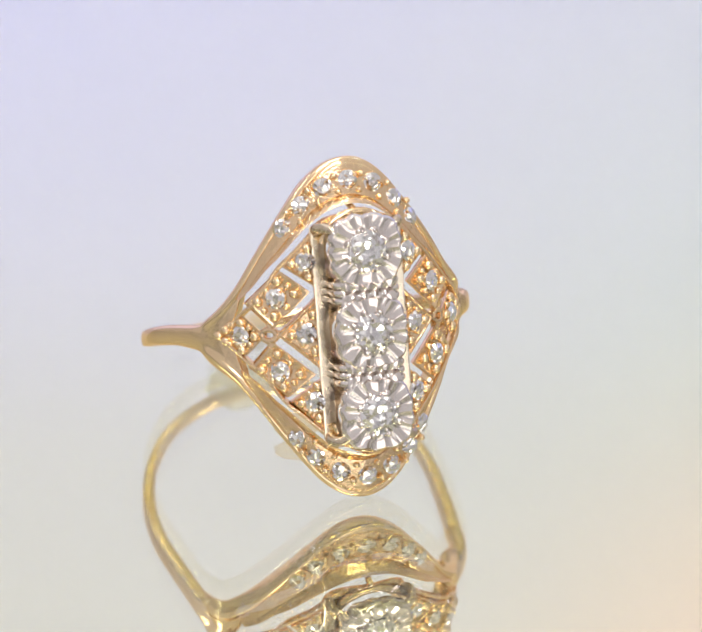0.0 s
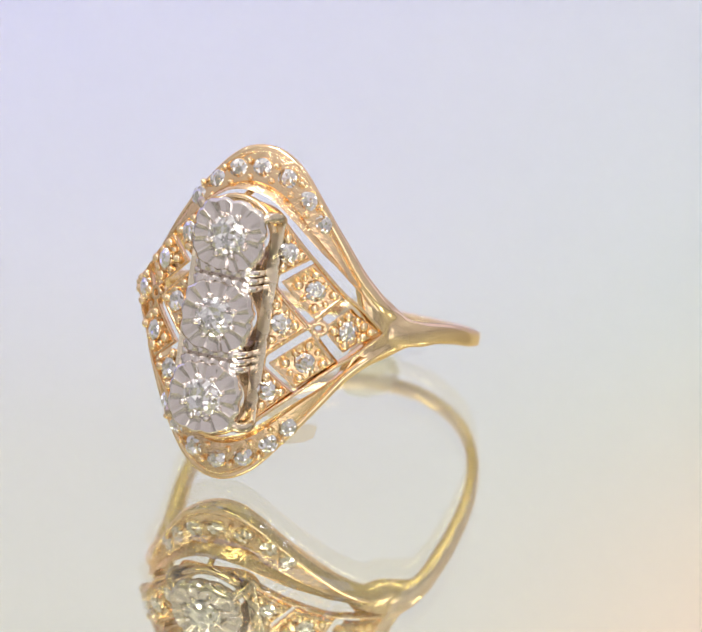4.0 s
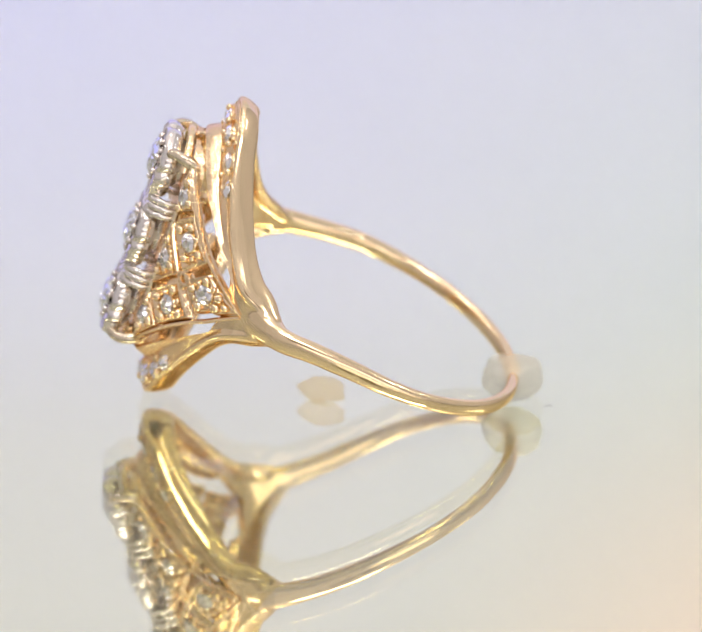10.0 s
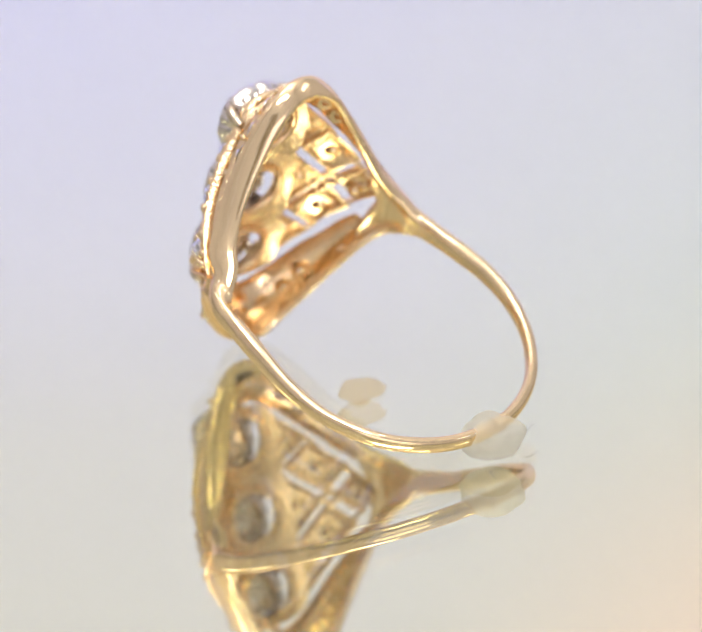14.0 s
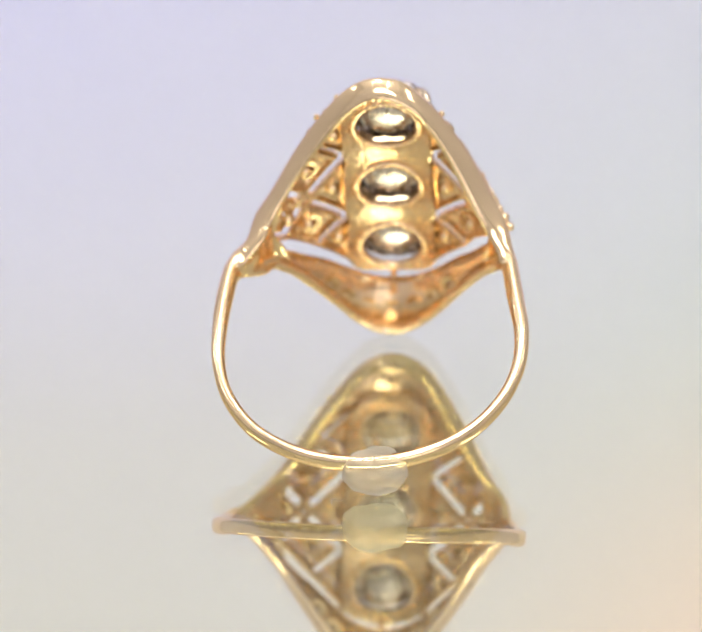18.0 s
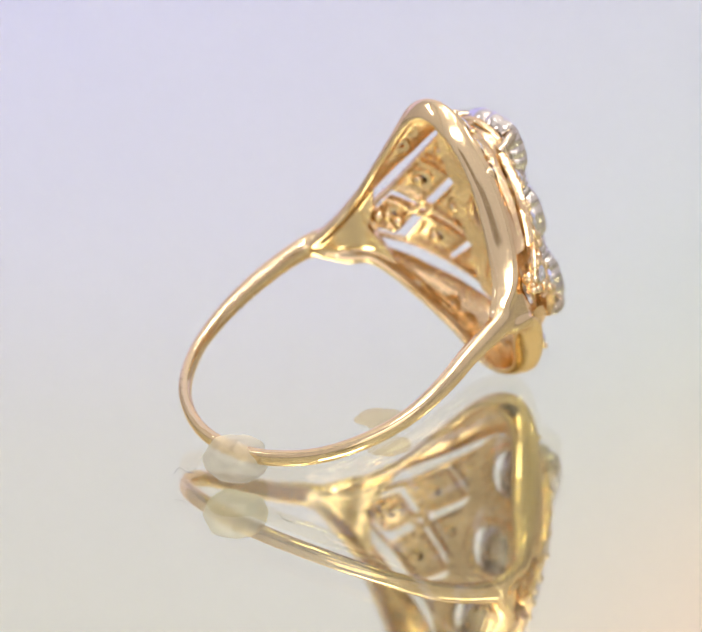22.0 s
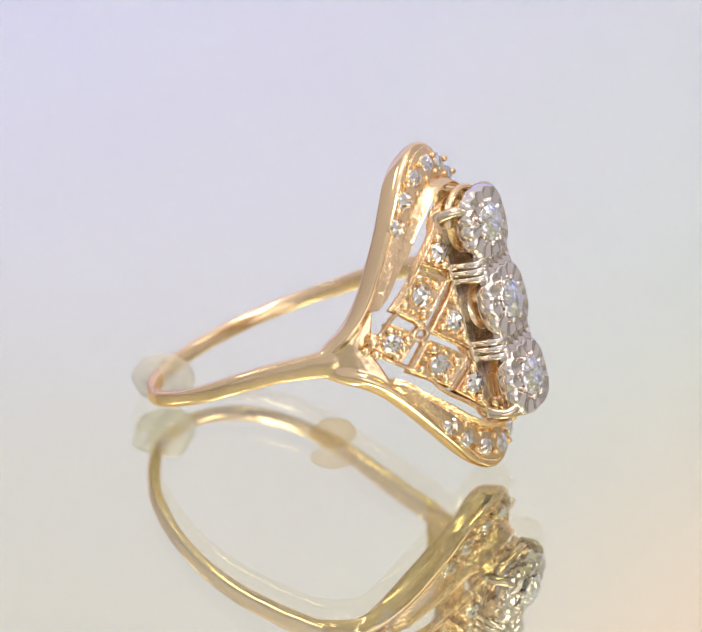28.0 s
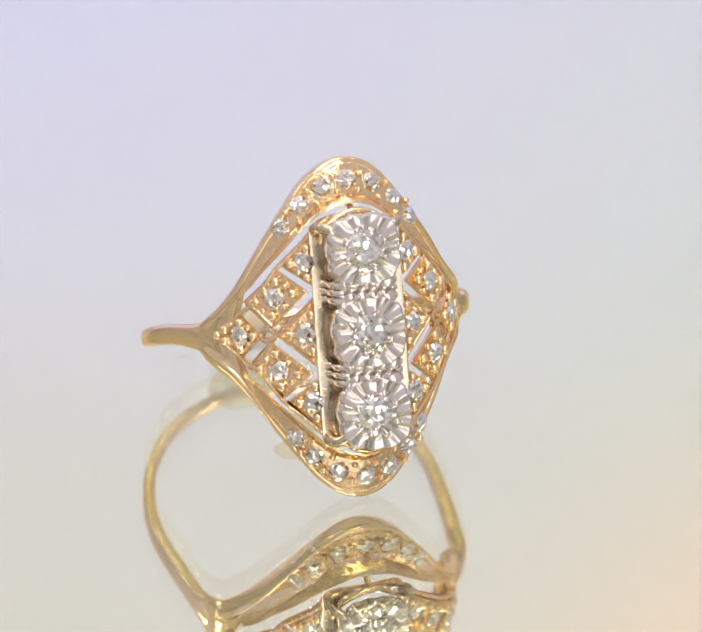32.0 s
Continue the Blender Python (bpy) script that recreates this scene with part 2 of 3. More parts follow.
slab("ground", (-1500, 1500, -1500, 1500, -60, -42), plain("white_table", (0.75, 0.74, 0.73), 0.5), "matt white table top under the light tent", "table top")
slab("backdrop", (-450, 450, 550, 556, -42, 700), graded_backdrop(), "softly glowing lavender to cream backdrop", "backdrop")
# unseen cloth walls and roof, added as glowing surroundings for the ring
slab("wall_west", (-456, -450, -300, 556, -42, 700), glow_cloth("tent_cloth_glow", (1.0, 0.93, 0.9), 0.09), "unseen white cloth side of added light tent, self-glowing", "tent wall")
slab("wall_east", (450, 456, -300, 556, -42, 700), bpy.data.materials["tent_cloth_glow"], "unseen white cloth side of added light tent, self-glowing", "tent wall")
FRONT = glow_cloth("tent_front_glow", (1.0, 0.95, 0.93), 0.19)
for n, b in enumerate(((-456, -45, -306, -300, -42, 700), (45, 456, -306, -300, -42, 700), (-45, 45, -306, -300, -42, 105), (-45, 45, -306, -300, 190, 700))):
    slab("wall_south_%d" % (n + 1), b, FRONT, "unseen white cloth front of added light tent round the lens opening, self-glowing", "tent wall")
slab("ceiling", (-456, 456, -300, 556, 700, 706), glow_cloth("tent_roof_glow", (1.0, 0.96, 0.92), 0.42), "unseen white cloth roof of added light tent, self-glowing", "tent roof")


def lamp_bar(place, n):
    bar = tagged(new("led_bar"), "slim white lamp bar glowing on the tent cloth", "lamp bar", "lamp bars in the tent")
    bar.matrix_world = place
    part("housing", box(-12, 12, -n * 15, n * 15, -8, 0), plain("white_plastic", (0.8, 0.8, 0.8), 0.4), bar)
    part("diffuser", box(-7, 7, -n * 14, n * 14, -11, -8.1), glow("lamp_white", (1.0, 0.95, 0.88), 22), bar, "glowing white diffuser")
    return bar


def led_spot(m, radius=7, strength=120):
    """A small round lamp in a white can; its lens looks along -z."""
    p = tagged(new("led_spot"), "small round white lamp under the tent roof", "spot lamp", "small round lamps in the tent")
    p.matrix_world = m
    can, lens = disc(radius + 4, 0, 22, 32, 1.5), disc(radius, -0.8, -0.05, 32, 0.2)
    part("can", can, plain("can_white", (0.8, 0.8, 0.8), 0.4), p)
    part("lens", lens, glow("spot_white", (1.0, 0.96, 0.9), strength), p, "bright glowing lens")
    return p


def lamp_panel(m, w, h, strength):
    """A flat lamp panel in a slim case; its glowing side looks along -z."""
    p = tagged(new("lamp_panel"), "flat rectangular lamp panel with slim white case", "lamp panel", "lamp panels over the turntable")
    p.matrix_world = m
    part("case", box(-w / 2 - 6, w / 2 + 6, -h / 2 - 6, h / 2 + 6, 0, 14), plain("panel_case", (0.75, 0.75, 0.75), 0.4), p)
    part("diffuser", box(-w / 2, w / 2, -h / 2, h / 2, -2, -0.2), glow("panel_white", (1.0, 0.97, 0.93), strength), p, "glowing white diffuser")
    return p


lamp_panel(pose(0.05, -0.286, 0.43, -90, 0, 180), 240, 130, 13)
lamp_panel(pose(0.1, -0.285, 0.055, -90, 0, 180), 240, 70, 1.25)
for x, y, z in ((-0.13, -0.2, 0.66), (0.15, -0.22, 0.66), (-0.24, 0.12, 0.678), (0.25, 0.16, 0.678), (0.06, 0.34, 0.678)):
    led_spot(look((x, y, z), (0, 0, 0.01)))
led_spot(look((0.01, 0.05, 0.676), (0, 0, 0.01)), 9, 1300)
for place in (pose(-0.16, -0.06, 0.7), pose(0.19, -0.06, 0.7), pose(-0.03, 0.22, 0.7), pose(-0.26, -0.3, 0.27, -90, 0, 0), pose(0.25, -0.3, 0.3, -90, 0, 0), pose(-0.45, 0.1, 0.4, 0, -90, 0), pose(0.45, 0.05, 0.42, 0, 90, 0)):
    lamp_bar(place, 8)


# ---- the mirror turntable ----
def turntable():
    t = tagged(new("mirror_turntable"), "round turntable topped with a clear acrylic mirror", "turntable")
    part("mirror_sheet", disc(150, -1.86, 0), acrylic(), t, "clear acrylic sheet")
    part("silvering", disc(150, -2.2, -1.865, edge=0.05), silvering(), t, "bright silvered backing")
    part("plinth", disc(140, -42, -2.2, edge=2), plain("white_shell", (0.78, 0.78, 0.78), 0.4), t, "white plastic base")
    return t


TABLE = turntable()


# ---- the ring: x across the finger, y away from the face, z along the finger ----
RING = tagged(new("ring"), "yellow gold filigree dinner ring with diamonds, propped on putty", "ring")
RING_POSE = Matrix(((0.93909639, -0.33537508, -0.07497685, 0.00036752), (0.34212888, 0.89187528, 0.29581467, -0.008212),
                    (-0.03233887, -0.30345024, 0.95229835, 0.009596), (0, 0, 0, 1)))
SIDES = (-1, 1)


def dome(x):
    """The raised lattice lies on a cylinder round the finger."""
    return 4.83 - math.sqrt(68.4 - x * x)


def lower(x):
    """The border lies lower than the lattice."""
    return float(np.interp(abs(x), (0, 1.5, 2.9, 3.9, 5, 6.3, 7.5), (-1.75, -1.6, -1.35, -1.05, -0.5, 0.3, 1.2)))


FRONT_UP = [(9.62, 8.8, 0.0), (9.45, 6.7, 0.1), (9.25, 5.0, 0.3), (8.72, 3.95, 0.55), (8.01, 2.69, 1.03), (7.51, 1.51, 1.71), (6.5, 0.68, 2.89), (5.54, 0.0, 4.42), (4.5, -0.49, 6.01), (3.44, -0.77, 7.52), (2.39, -0.95, 8.8), (1.3, -1.1, 9.58), (0.2, -1.2, 9.78),
            (-0.9, -1.22, 9.5), (-1.95, -1.1, 8.66), (-3.1, -0.95, 7.34), (-4.19, -0.55, 5.82), (-5.23, 0.03, 4.18), (-6.14, 0.75, 2.58), (-7.01, 1.72, 1.28), (-7.49, 2.97, 0.5), (-7.7, 4.1, 0.2), (-7.75, 5.3, -0.05), (-8.0, 6.8, -0.3), (-8.35, 8.8, -0.28)]
BACK_UP = [(9.6, 9.0, -0.7), (9.4, 6.9, -0.3), (8.98, 5.6, -0.02), (8.2, 4.75, 0.5), (7.32, 4.01, 1.35), (6.87, 3.08, 1.92), (5.95, 2.13, 3.14), (4.91, 1.42, 4.59), (3.75, 0.86, 6.06), (2.65, 0.45, 7.39), (1.65, 0.25, 8.45), (0.75, 0.08, 8.98), (-0.1, 0.05, 9.08),
           (-1.05, 0.13, 8.8), (-1.98, 0.33, 8.16), (-2.82, 0.55, 6.99), (-3.65, 0.91, 5.57), (-4.47, 1.49, 4.01), (-5.27, 2.2, 2.46), (-6.15, 3.08, 1.2), (-6.75, 4.0, 0.6), (-7.2, 4.9, -0.1), (-7.6, 5.7, -0.35), (-7.95, 7.1, -0.65), (-8.3, 9.0, -1.0)]
FRONT_LOW = [(9.62, 8.8, -0.85), (9.45, 6.7, -0.4), (9.25, 5.0, -0.5), (8.72, 3.95, -0.62), (8.0, 2.75, -0.85), (7.45, 1.6, -1.45), (6.4, 0.7, -2.75), (5.45, 0.0, -4.35), (4.4, -0.5, -6.0), (3.3, -0.88, -7.5), (2.2, -1.05, -8.85), (1.08, -1.2, -9.65), (0, -1.25, -9.9),
             (-1.08, -1.2, -9.65), (-2.2, -1.05, -8.85), (-3.3, -0.88, -7.5), (-4.35, -0.5, -6.0), (-5.35, 0.0, -4.35), (-6.25, 0.72, -2.8), (-7.1, 1.7, -1.55), (-7.5, 2.9, -1.0), (-7.7, 4.1, -0.95), (-7.75, 5.3, -0.85), (-8.0, 6.8, -0.75), (-8.35, 8.8, -1.05)]
BACK_LOW = [(9.6, 9.0, -0.12), (9.4, 6.9, 0.0), (8.98, 5.6, -0.22), (8.2, 4.65, -0.95), (7.36, 3.63, -1.7), (6.74, 2.55, -2.03), (5.69, 1.9, -2.98), (4.67, 1.4, -4.26), (3.7, 0.95, -5.63), (2.81, 0.6, -6.99), (1.91, 0.46, -8.15), (0.97, 0.5, -8.83), (0, 0.5, -9.02),
            (-0.95, 0.45, -8.78), (-1.86, 0.43, -8.1), (-2.72, 0.75, -6.98), (-3.57, 1.17, -5.64), (-4.55, 1.63, -4.28), (-5.63, 2.05, -3.05), (-6.7, 2.6, -2.2), (-7.2, 3.6, -1.7), (-7.3, 4.8, -1.0), (-7.6, 5.7, -0.5), (-7.95, 7.1, -0.35), (-8.3, 9.0, -0.35)]


def rim(front, back):
    """A wall of gold round the face, from its front edge to its narrower back edge."""
    f, b = np.array(spline(front, 5)), np.array(spline(back, 5))
    c = (f + b) / 2
    run = np.gradient(c, axis=0)
    outs = []
    for i in range(len(c)):
        o = np.cross(run[i], b[i] - f[i])
        o /= np.linalg.norm(o)
        if o[0] * c[i, 0] + o[2] * c[i, 2] < 0:
            o = -o
        outs.append(o)
    half = np.linalg.norm(b - f, axis=1) / 2 + 0.02
    thin = np.interp(c[:, 1], (0.6, 2.2, 3.4, 5.0, 7.0, 9.0), (0.34, 0.36, 0.34, 0.26, 0.18, 0.15))
    c = c + np.array(outs) * np.interp(c[:, 1], (0.6, 2.5, 4.5), (0.14, 0.07, -0.03))[:, None]
    return sweep(c, outs, thin, half, 18, 2.3)


BAND = [(7.9, 2.95, 0.05), (8.35, 3.5, 0.0), (8.85, 4.3, -0.05), (9.22, 5.2, -0.11), (9.45, 6.9, -0.15), (9.66, 9.4, -0.42), (9.62, 12.25, -0.9), (8.85, 15.09, -1.31), (7.0, 17.67, -1.66), (4.1, 19.35, -1.92), (0.9, 19.85, -2.04),
        (-2.25, 19.3, -2.05), (-5.15, 17.68, -1.93), (-7.2, 15.23, -1.6), (-8.25, 12.55, -1.2), (-8.42, 9.91, -0.77), (-8.05, 7.5, -0.5), (-7.75, 5.6, -0.43), (-7.58, 4.4, -0.4), (-7.35, 3.5, -0.3), (-7.1, 2.95, -0.25)]


def shank():
    c = np.array(spline(BAND, 6))
    run = np.gradient(c, axis=0)
    outs = []
    for q, r in zip(c, run):
        o = np.array((r[1], -r[0], 0))
        outs.append(o if o[0] * (q[0] - 0.6) + o[1] * (q[1] - 9) > 0 else -o)
    wide = np.interp(c[:, 1], (1.3, 2.3, 3.3, 4.2, 7, 14, 19.4), (0.45, 0.6, 0.78, 0.82, 0.65, 0.49, 0.5))
    thin = np.interp(c[:, 1], (1.3, 2.3, 4, 7, 14, 19.4), (0.18, 0.26, 0.5, 0.52, 0.36, 0.37))
    return sweep(c, outs, thin, wide, 16, 2.6)


def shoulder(up, low):
    """The plate that closes the fork between the two rims and the band."""
    u, w = np.array(spline(up, 5)), np.array(spline(low, 5))
    rows, cols = 12, 9
    front, back = [], []
    for r in range(rows):
        for c in range(cols):
            k = c / (cols - 1)
            y0 = 1.42 - 0.7 * abs(2 * k - 1)
            y = y0 + (5.6 - y0) * r / (rows - 1)
            a = np.array([np.interp(y, u[:, 1], u[:, i]) for i in range(3)])
            b = np.array([np.interp(y, w[:, 1], w[:, i]) for i in range(3)])
            p = a + (b - a) * k
            s = 1 if p[0] > 0 else -1
            sink, lift = np.interp(y, (3.4, 5.6), (0.0, 0.4)), np.interp(y, (1.4, 2.1), (-0.05, 0.05))
            front.append(tuple(p + np.array(((lift - sink) * s, -0.6 * lift, 0))))
            back.append(tuple(p + np.array(((-0.62 + sink * 0.6) * s, 0.5, 0))))
    v, f, n = front + back, [], rows * cols
    for r in range(rows - 1):
        for c in range(cols - 1):
            q = (r * cols + c, r * cols + c + 1, (r + 1) * cols + c + 1, (r + 1) * cols + c)
            f += [q, tuple(i + n for i in q[::-1])]
    ring = [c for c in range(cols)] + [r * cols + cols - 1 for r in range(1, rows)] + [(rows - 1) * cols + c for c in range(cols - 2, -1, -1)] + [r * cols for r in range(rows - 2, 0, -1)]
    for i in range(len(ring)):
        a, b = ring[i], ring[(i + 1) % len(ring)]
        f.append((b, a, a + n, b + n))
    return v, f


def half_of(curve, side):
    """The front-edge points of one shoulder, by rising depth."""
    pts = [p for p in curve if p[0] * side > 0 and -0.6 < p[1] < 9]
    return sorted(pts, key=lambda p: p[1])


def cast(shapes, voxel=0.075):
    """Melt overlapping closed shapes into one smooth casting; the forks are rounded out like worn gold."""
    bm = bmesh.new()
    for v, f in shapes:
        vs = [bm.verts.new(p) for p in v]
        fs = [bm.faces.new([vs[i] for i in q]) for q in f]
        bmesh.ops.recalc_face_normals(bm, faces=fs)
    me = bpy.data.meshes.new("melt")
    bm.to_mesh(me)
    bm.free()
    ob = new("melt", me)
    mod = ob.modifiers.new("melt", "REMESH")
    mod.mode = "VOXEL"
    mod.voxel_size = voxel
    mod.adaptivity = 0
    done = bpy.data.meshes.new_from_object(ob.evaluated_get(bpy.context.evaluated_depsgraph_get()))
    bpy.data.objects.remove(ob)
    p = np.empty(len(done.vertices) * 3)
    done.vertices.foreach_get("co", p)
    p = p.reshape(-1, 3)
    e = np.empty(len(done.edges) * 2, dtype=int)
    done.edges.foreach_get("vertices", e)
    e = e.reshape(-1, 2)
    faces = [tuple(q.vertices) for q in done.polygons]
    deg = np.bincount(e.ravel(), minlength=len(p))[:, None]

    def relax(p, k):
        t = np.stack([np.bincount(e[:, 0], p[e[:, 1], i], len(p)) + np.bincount(e[:, 1], p[e[:, 0], i], len(p)) for i in range(3)], axis=1)
        return p + k * (t / deg - p)
    for i in range(10):
        p = relax(relax(p, 0.6), -0.61)
    # extra melting at the two forks only
    near = np.interp(p[:, 1], (1.4, 2.6, 6.6, 9.0), (0, 1, 1, 0))[:, None]
    for i in range(100):
        p = relax(relax(p, 0.6 * near), -0.57 * near)
    soft = np.interp(p[:, 1], (2.8, 4.0, 6.0, 8.0), (0, 1, 1, 0))[:, None]
    for i in range(24):
        p = relax(p, 0.5 * soft)
    return p, faces


def in_pieces(p, faces):
    """Cut the casting into the band and the two rims, with the shading running on over the cuts."""
    centre = np.array([p[list(q)].mean(axis=0) for q in faces])
    tri = np.array([q[:3] for q in faces])
    nrm = np.cross(p[tri[:, 1]] - p[tri[:, 0]], p[tri[:, 2]] - p[tri[:, 0]])
    vn = np.zeros_like(p)
    for i in range(len(faces[0])):
        idx = np.array([q[i] if i < len(q) else q[0] for q in faces])
        for k in range(3):
            vn[:, k] += np.bincount(idx, nrm[:, k], len(p))
    vn /= np.linalg.norm(vn, axis=1)[:, None] + 1e-12
    mid = np.interp(centre[:, 0], (-8, 9), (-0.38, -0.08))
    kinds = np.where(centre[:, 1] > 4.6, 0, np.where(centre[:, 2] > mid, 1, 2))
    for kind in range(3):
        fs = [q for q, k in zip(faces, kinds) if k == kind]
        used = np.unique([i for q in fs for i in q])
        to = {int(u): i for i, u in enumerate(used)}
        me = bpy.data.meshes.new("shank" if kind == 0 else "rim")
        me.from_pydata([tuple(c * MM for c in p[u]) for u in used], [], [tuple(to[i] for i in q) for q in fs])
        for q in me.polygons:
            q.use_smooth = True
        me.normals_split_custom_set_from_vertices([tuple(vn[u]) for u in used])
        me.materials.append(GOLD)
        yield me


SHOULDERS = [shoulder(half_of(FRONT_UP, s), half_of(FRONT_LOW, s)) for s in SIDES]
PIECES = list(in_pieces(*cast([rim(FRONT_UP, BACK_UP), rim(FRONT_LOW, BACK_LOW), shank()] + SHOULDERS)))
SHANK = part("shank", PIECES[0], GOLD, RING, "thin plain polished gold band")
for me in PIECES[1:]:
    part("rim", me, GOLD, RING, "smooth polished gold rim")
part("seam", sweep([(0.02, 19.42, -1.55), (0.02, 19.6, -1.46), (0.0, 19.95, -1.46), (-0.05, 20.28, -1.75)], [(0, 0, 1)] * 4, 0.035, 0.03, 8), plain("tarnish", (0.08, 0.05, 0.03), 0.6), SHANK, "dark solder seam")

# border strips with slots between them and the lattice
INNER = [(7.2, 1.55), (6.5, 2.5), (5.42, 3.66), (4.36, 4.64), (2.9, 6.05), (1.8, 6.9), (0.9, 7.27), (0, 7.4),
         (-0.9, 7.27), (-1.8, 6.9), (-2.9, 6.05), (-4.25, 4.58), (-5.0, 3.78), (-5.65, 2.9), (-6.4, 2.1)]


def edge_depth(x):
    """How deep the front edge of the rim lies."""
    return float(np.interp(abs(x), (0, 1.1, 2.2, 3.3, 4.35, 5.4, 6.3, 7.2), (-1.25, -1.2, -1.06, -0.9, -0.54, 0.0, 0.7, 1.6)))


def strip(up):
    edge = [(x, abs(z)) for x, y, z in (FRONT_UP if up > 0 else FRONT_LOW) if y < 1.65]
    o, i = np.array(spline(edge, 8)), np.array(spline(INNER, 8))

    def even(c, n=80):
        run = np.concatenate(([0], np.cumsum(np.linalg.norm(np.diff(c, axis=0), axis=1))))
        return [np.array([np.interp(t, run, c[:, k]) for k in range(2)]) for t in np.linspace(0, run[-1], n)]
    o, i = even(o), even(i)
    v, f = [], []
    prof = [(0, 0.5), (0, -0.05), (0.05, -0.16), (0.13, -0.12), (0.2, 0.04), (0.5, 0.06), (0.8, 0.06), (0.88, 0.04), (0.96, 0.05), (1.03, 0.1), (1.03, 0.5), (0.7, 0.6), (0.3, 0.5)]
    n = len(prof)
    for a, b in zip(i, o):
        for k, h in prof:
            x, z = a[0] + (b[0] - a[0]) * k, a[1] + (b[1] - a[1]) * k
            w = min(1.0, max(0.0, (k - 0.45) / 0.5))
            r = max(0.0, 1 - k / 0.2)
            h += float(np.interp(abs(x), (5.9, 6.9), (0.0, 0.3)))
            v.append((x, lower(x) * (1 - w) + min(lower(x) + 0.4, edge_depth(x)) * w + h + r * float(np.interp(abs(x), (0, 2.5, 4, 5.5), (0.62, 0.6, 0.46, 0.28))) * min(0.0, dome(x) + 0.45 - lower(x)), z * up))
    m = len(i)
    for s in range(m - 1):
        for k in range(n):
            j = (k + 1) % n
            f.append((s * n + k, s * n + j, (s + 1) * n + j, (s + 1) * n + k))
    f += [tuple(range(n)), tuple(range((m - 1) * n, m * n))]
    return v, f


def milgrain(up):
    """A row of tiny beads along the rim's front edge."""
    c = np.array(spline([p for p in (FRONT_UP if up > 0 else FRONT_LOW) if p[1] < 1.3], 24))
    run = np.concatenate(([0], np.cumsum(np.linalg.norm(np.diff(c, axis=0), axis=1))))
    shapes = []
    for t in np.arange(0.1, run[-1], 0.17):
        p = [np.interp(t, run, c[:, k]) for k in range(3)]
        k = 1 - 0.16 / math.hypot(p[0], p[2])
        v, f = ball(0.085, 1.0, 6, 4)
        shapes.append(([(x + p[0] * k, y + p[1] - 0.03, z + p[2] * k) for x, y, z in v], f))
    return join(*shapes)


BORDERS = {}
for up in SIDES:
    BORDERS[up] = part("border", strip(up), CAST, RING, "gold border set with small diamonds")
    tagged(part("milgrain", milgrain(up), GOLD, BORDERS[up], "row of tiny gold beads", 80), "row of tiny gold beads", kind="stuff")

SMALL = mesh_of("diamond", *brilliant(0.6), DIAMOND, 1)
TINY = mesh_of("diamond", *brilliant(0.62), DIAMOND, 1)
LARGE = mesh_of("diamond", *brilliant(1.2), DIAMOND, 1)
BEAD = mesh_of("bead", *ball(0.3, 1.0), GOLD, 60)
DOT = mesh_of("bead", *ball(0.21, 1.0), GOLD, 60)
PRONG = mesh_of("prong", *ball(0.21, 1.0), WHITE, 60)


def collet(r, depth=0.35):
    """A low ring of metal that holds a stone."""
    v, f = [], []
    n = 20
    for rr, y in ((r * 0.88, 0.1), (r * 0.98, -0.06), (r * 1.1, -0.02), (r * 1.16, 0.1), (r * 1.16, depth), (r * 0.6, depth)):
        v += [(rr * math.cos(2 * math.pi * k / n), y, rr * math.sin(2 * math.pi * k / n)) for k in range(n)]
    for i in range(5):
        for k in range(n):
            j = (k + 1) % n
            f.append((i * n + k, i * n + j, (i + 1) * n + j, (i + 1) * n + k))
    return v, f


SEAT = mesh_of("seat", *collet(0.55), GOLD, 50)


BACKING = mesh_of("backing", *ball(0.42, 0.6, 14, 8), GOLD, 80)


def facing(x):
    """The turn about z that makes a piece look outwards at x."""
    return math.degrees(math.asin(max(-0.95, min(0.95, x / 8.27))))


def setting(x, y, z, turn, stone, parent):
    shared("seat", SEAT, pose(x, y + 0.12, z, 0, 0, turn), parent)
    shared("diamond", stone, pose(x, y, z, random.uniform(-5, 5), random.uniform(0, 360), turn), parent)


TOP_STONES = [(-3.7, 6.15), (-2.6, 7.4), (-1.3, 8.35), (0.22, 8.7), (1.8, 8.35), (3.15, 7.35), (4.15, 6.1)]
BOTTOM_STONES = [(-3.7, -6.2), (-2.75, -7.4), (-1.42, -8.4), (0.15, -8.8), (1.75, -8.38), (3.05, -7.35), (3.95, -6.2)]
for up, stones in ((1, TOP_STONES), (-1, BOTTOM_STONES)):
    for i, (x, z) in enumerate(stones):
        setting(x, lower(x) + (0.14 if abs(x) < 2.5 else 0.22), z - (0.12 if x > 2.5 and up > 0 else 0), facing(x * 0.7), SMALL, BORDERS[up])
        if i:
            px, pz = stones[i - 1]
            mx, mz = (x + px) / 2, (z + pz) / 2
            d = math.hypot(x - px, z - pz)
            nx, nz = -(z - pz) / d, (x - px) / d
            for s in SIDES:
                bx, bz = mx + nx * s * 0.48, mz + nz * s * 0.48
                shared("bead", DOT, pose(bx, lower(bx) + 0.07, bz), BORDERS[up])


# ---- lattice: plaques with a stone and beads each, on the raised cylinder ----
LUMP = mesh_of("bead", *ball(0.21, 0.9), GOLD, 60)


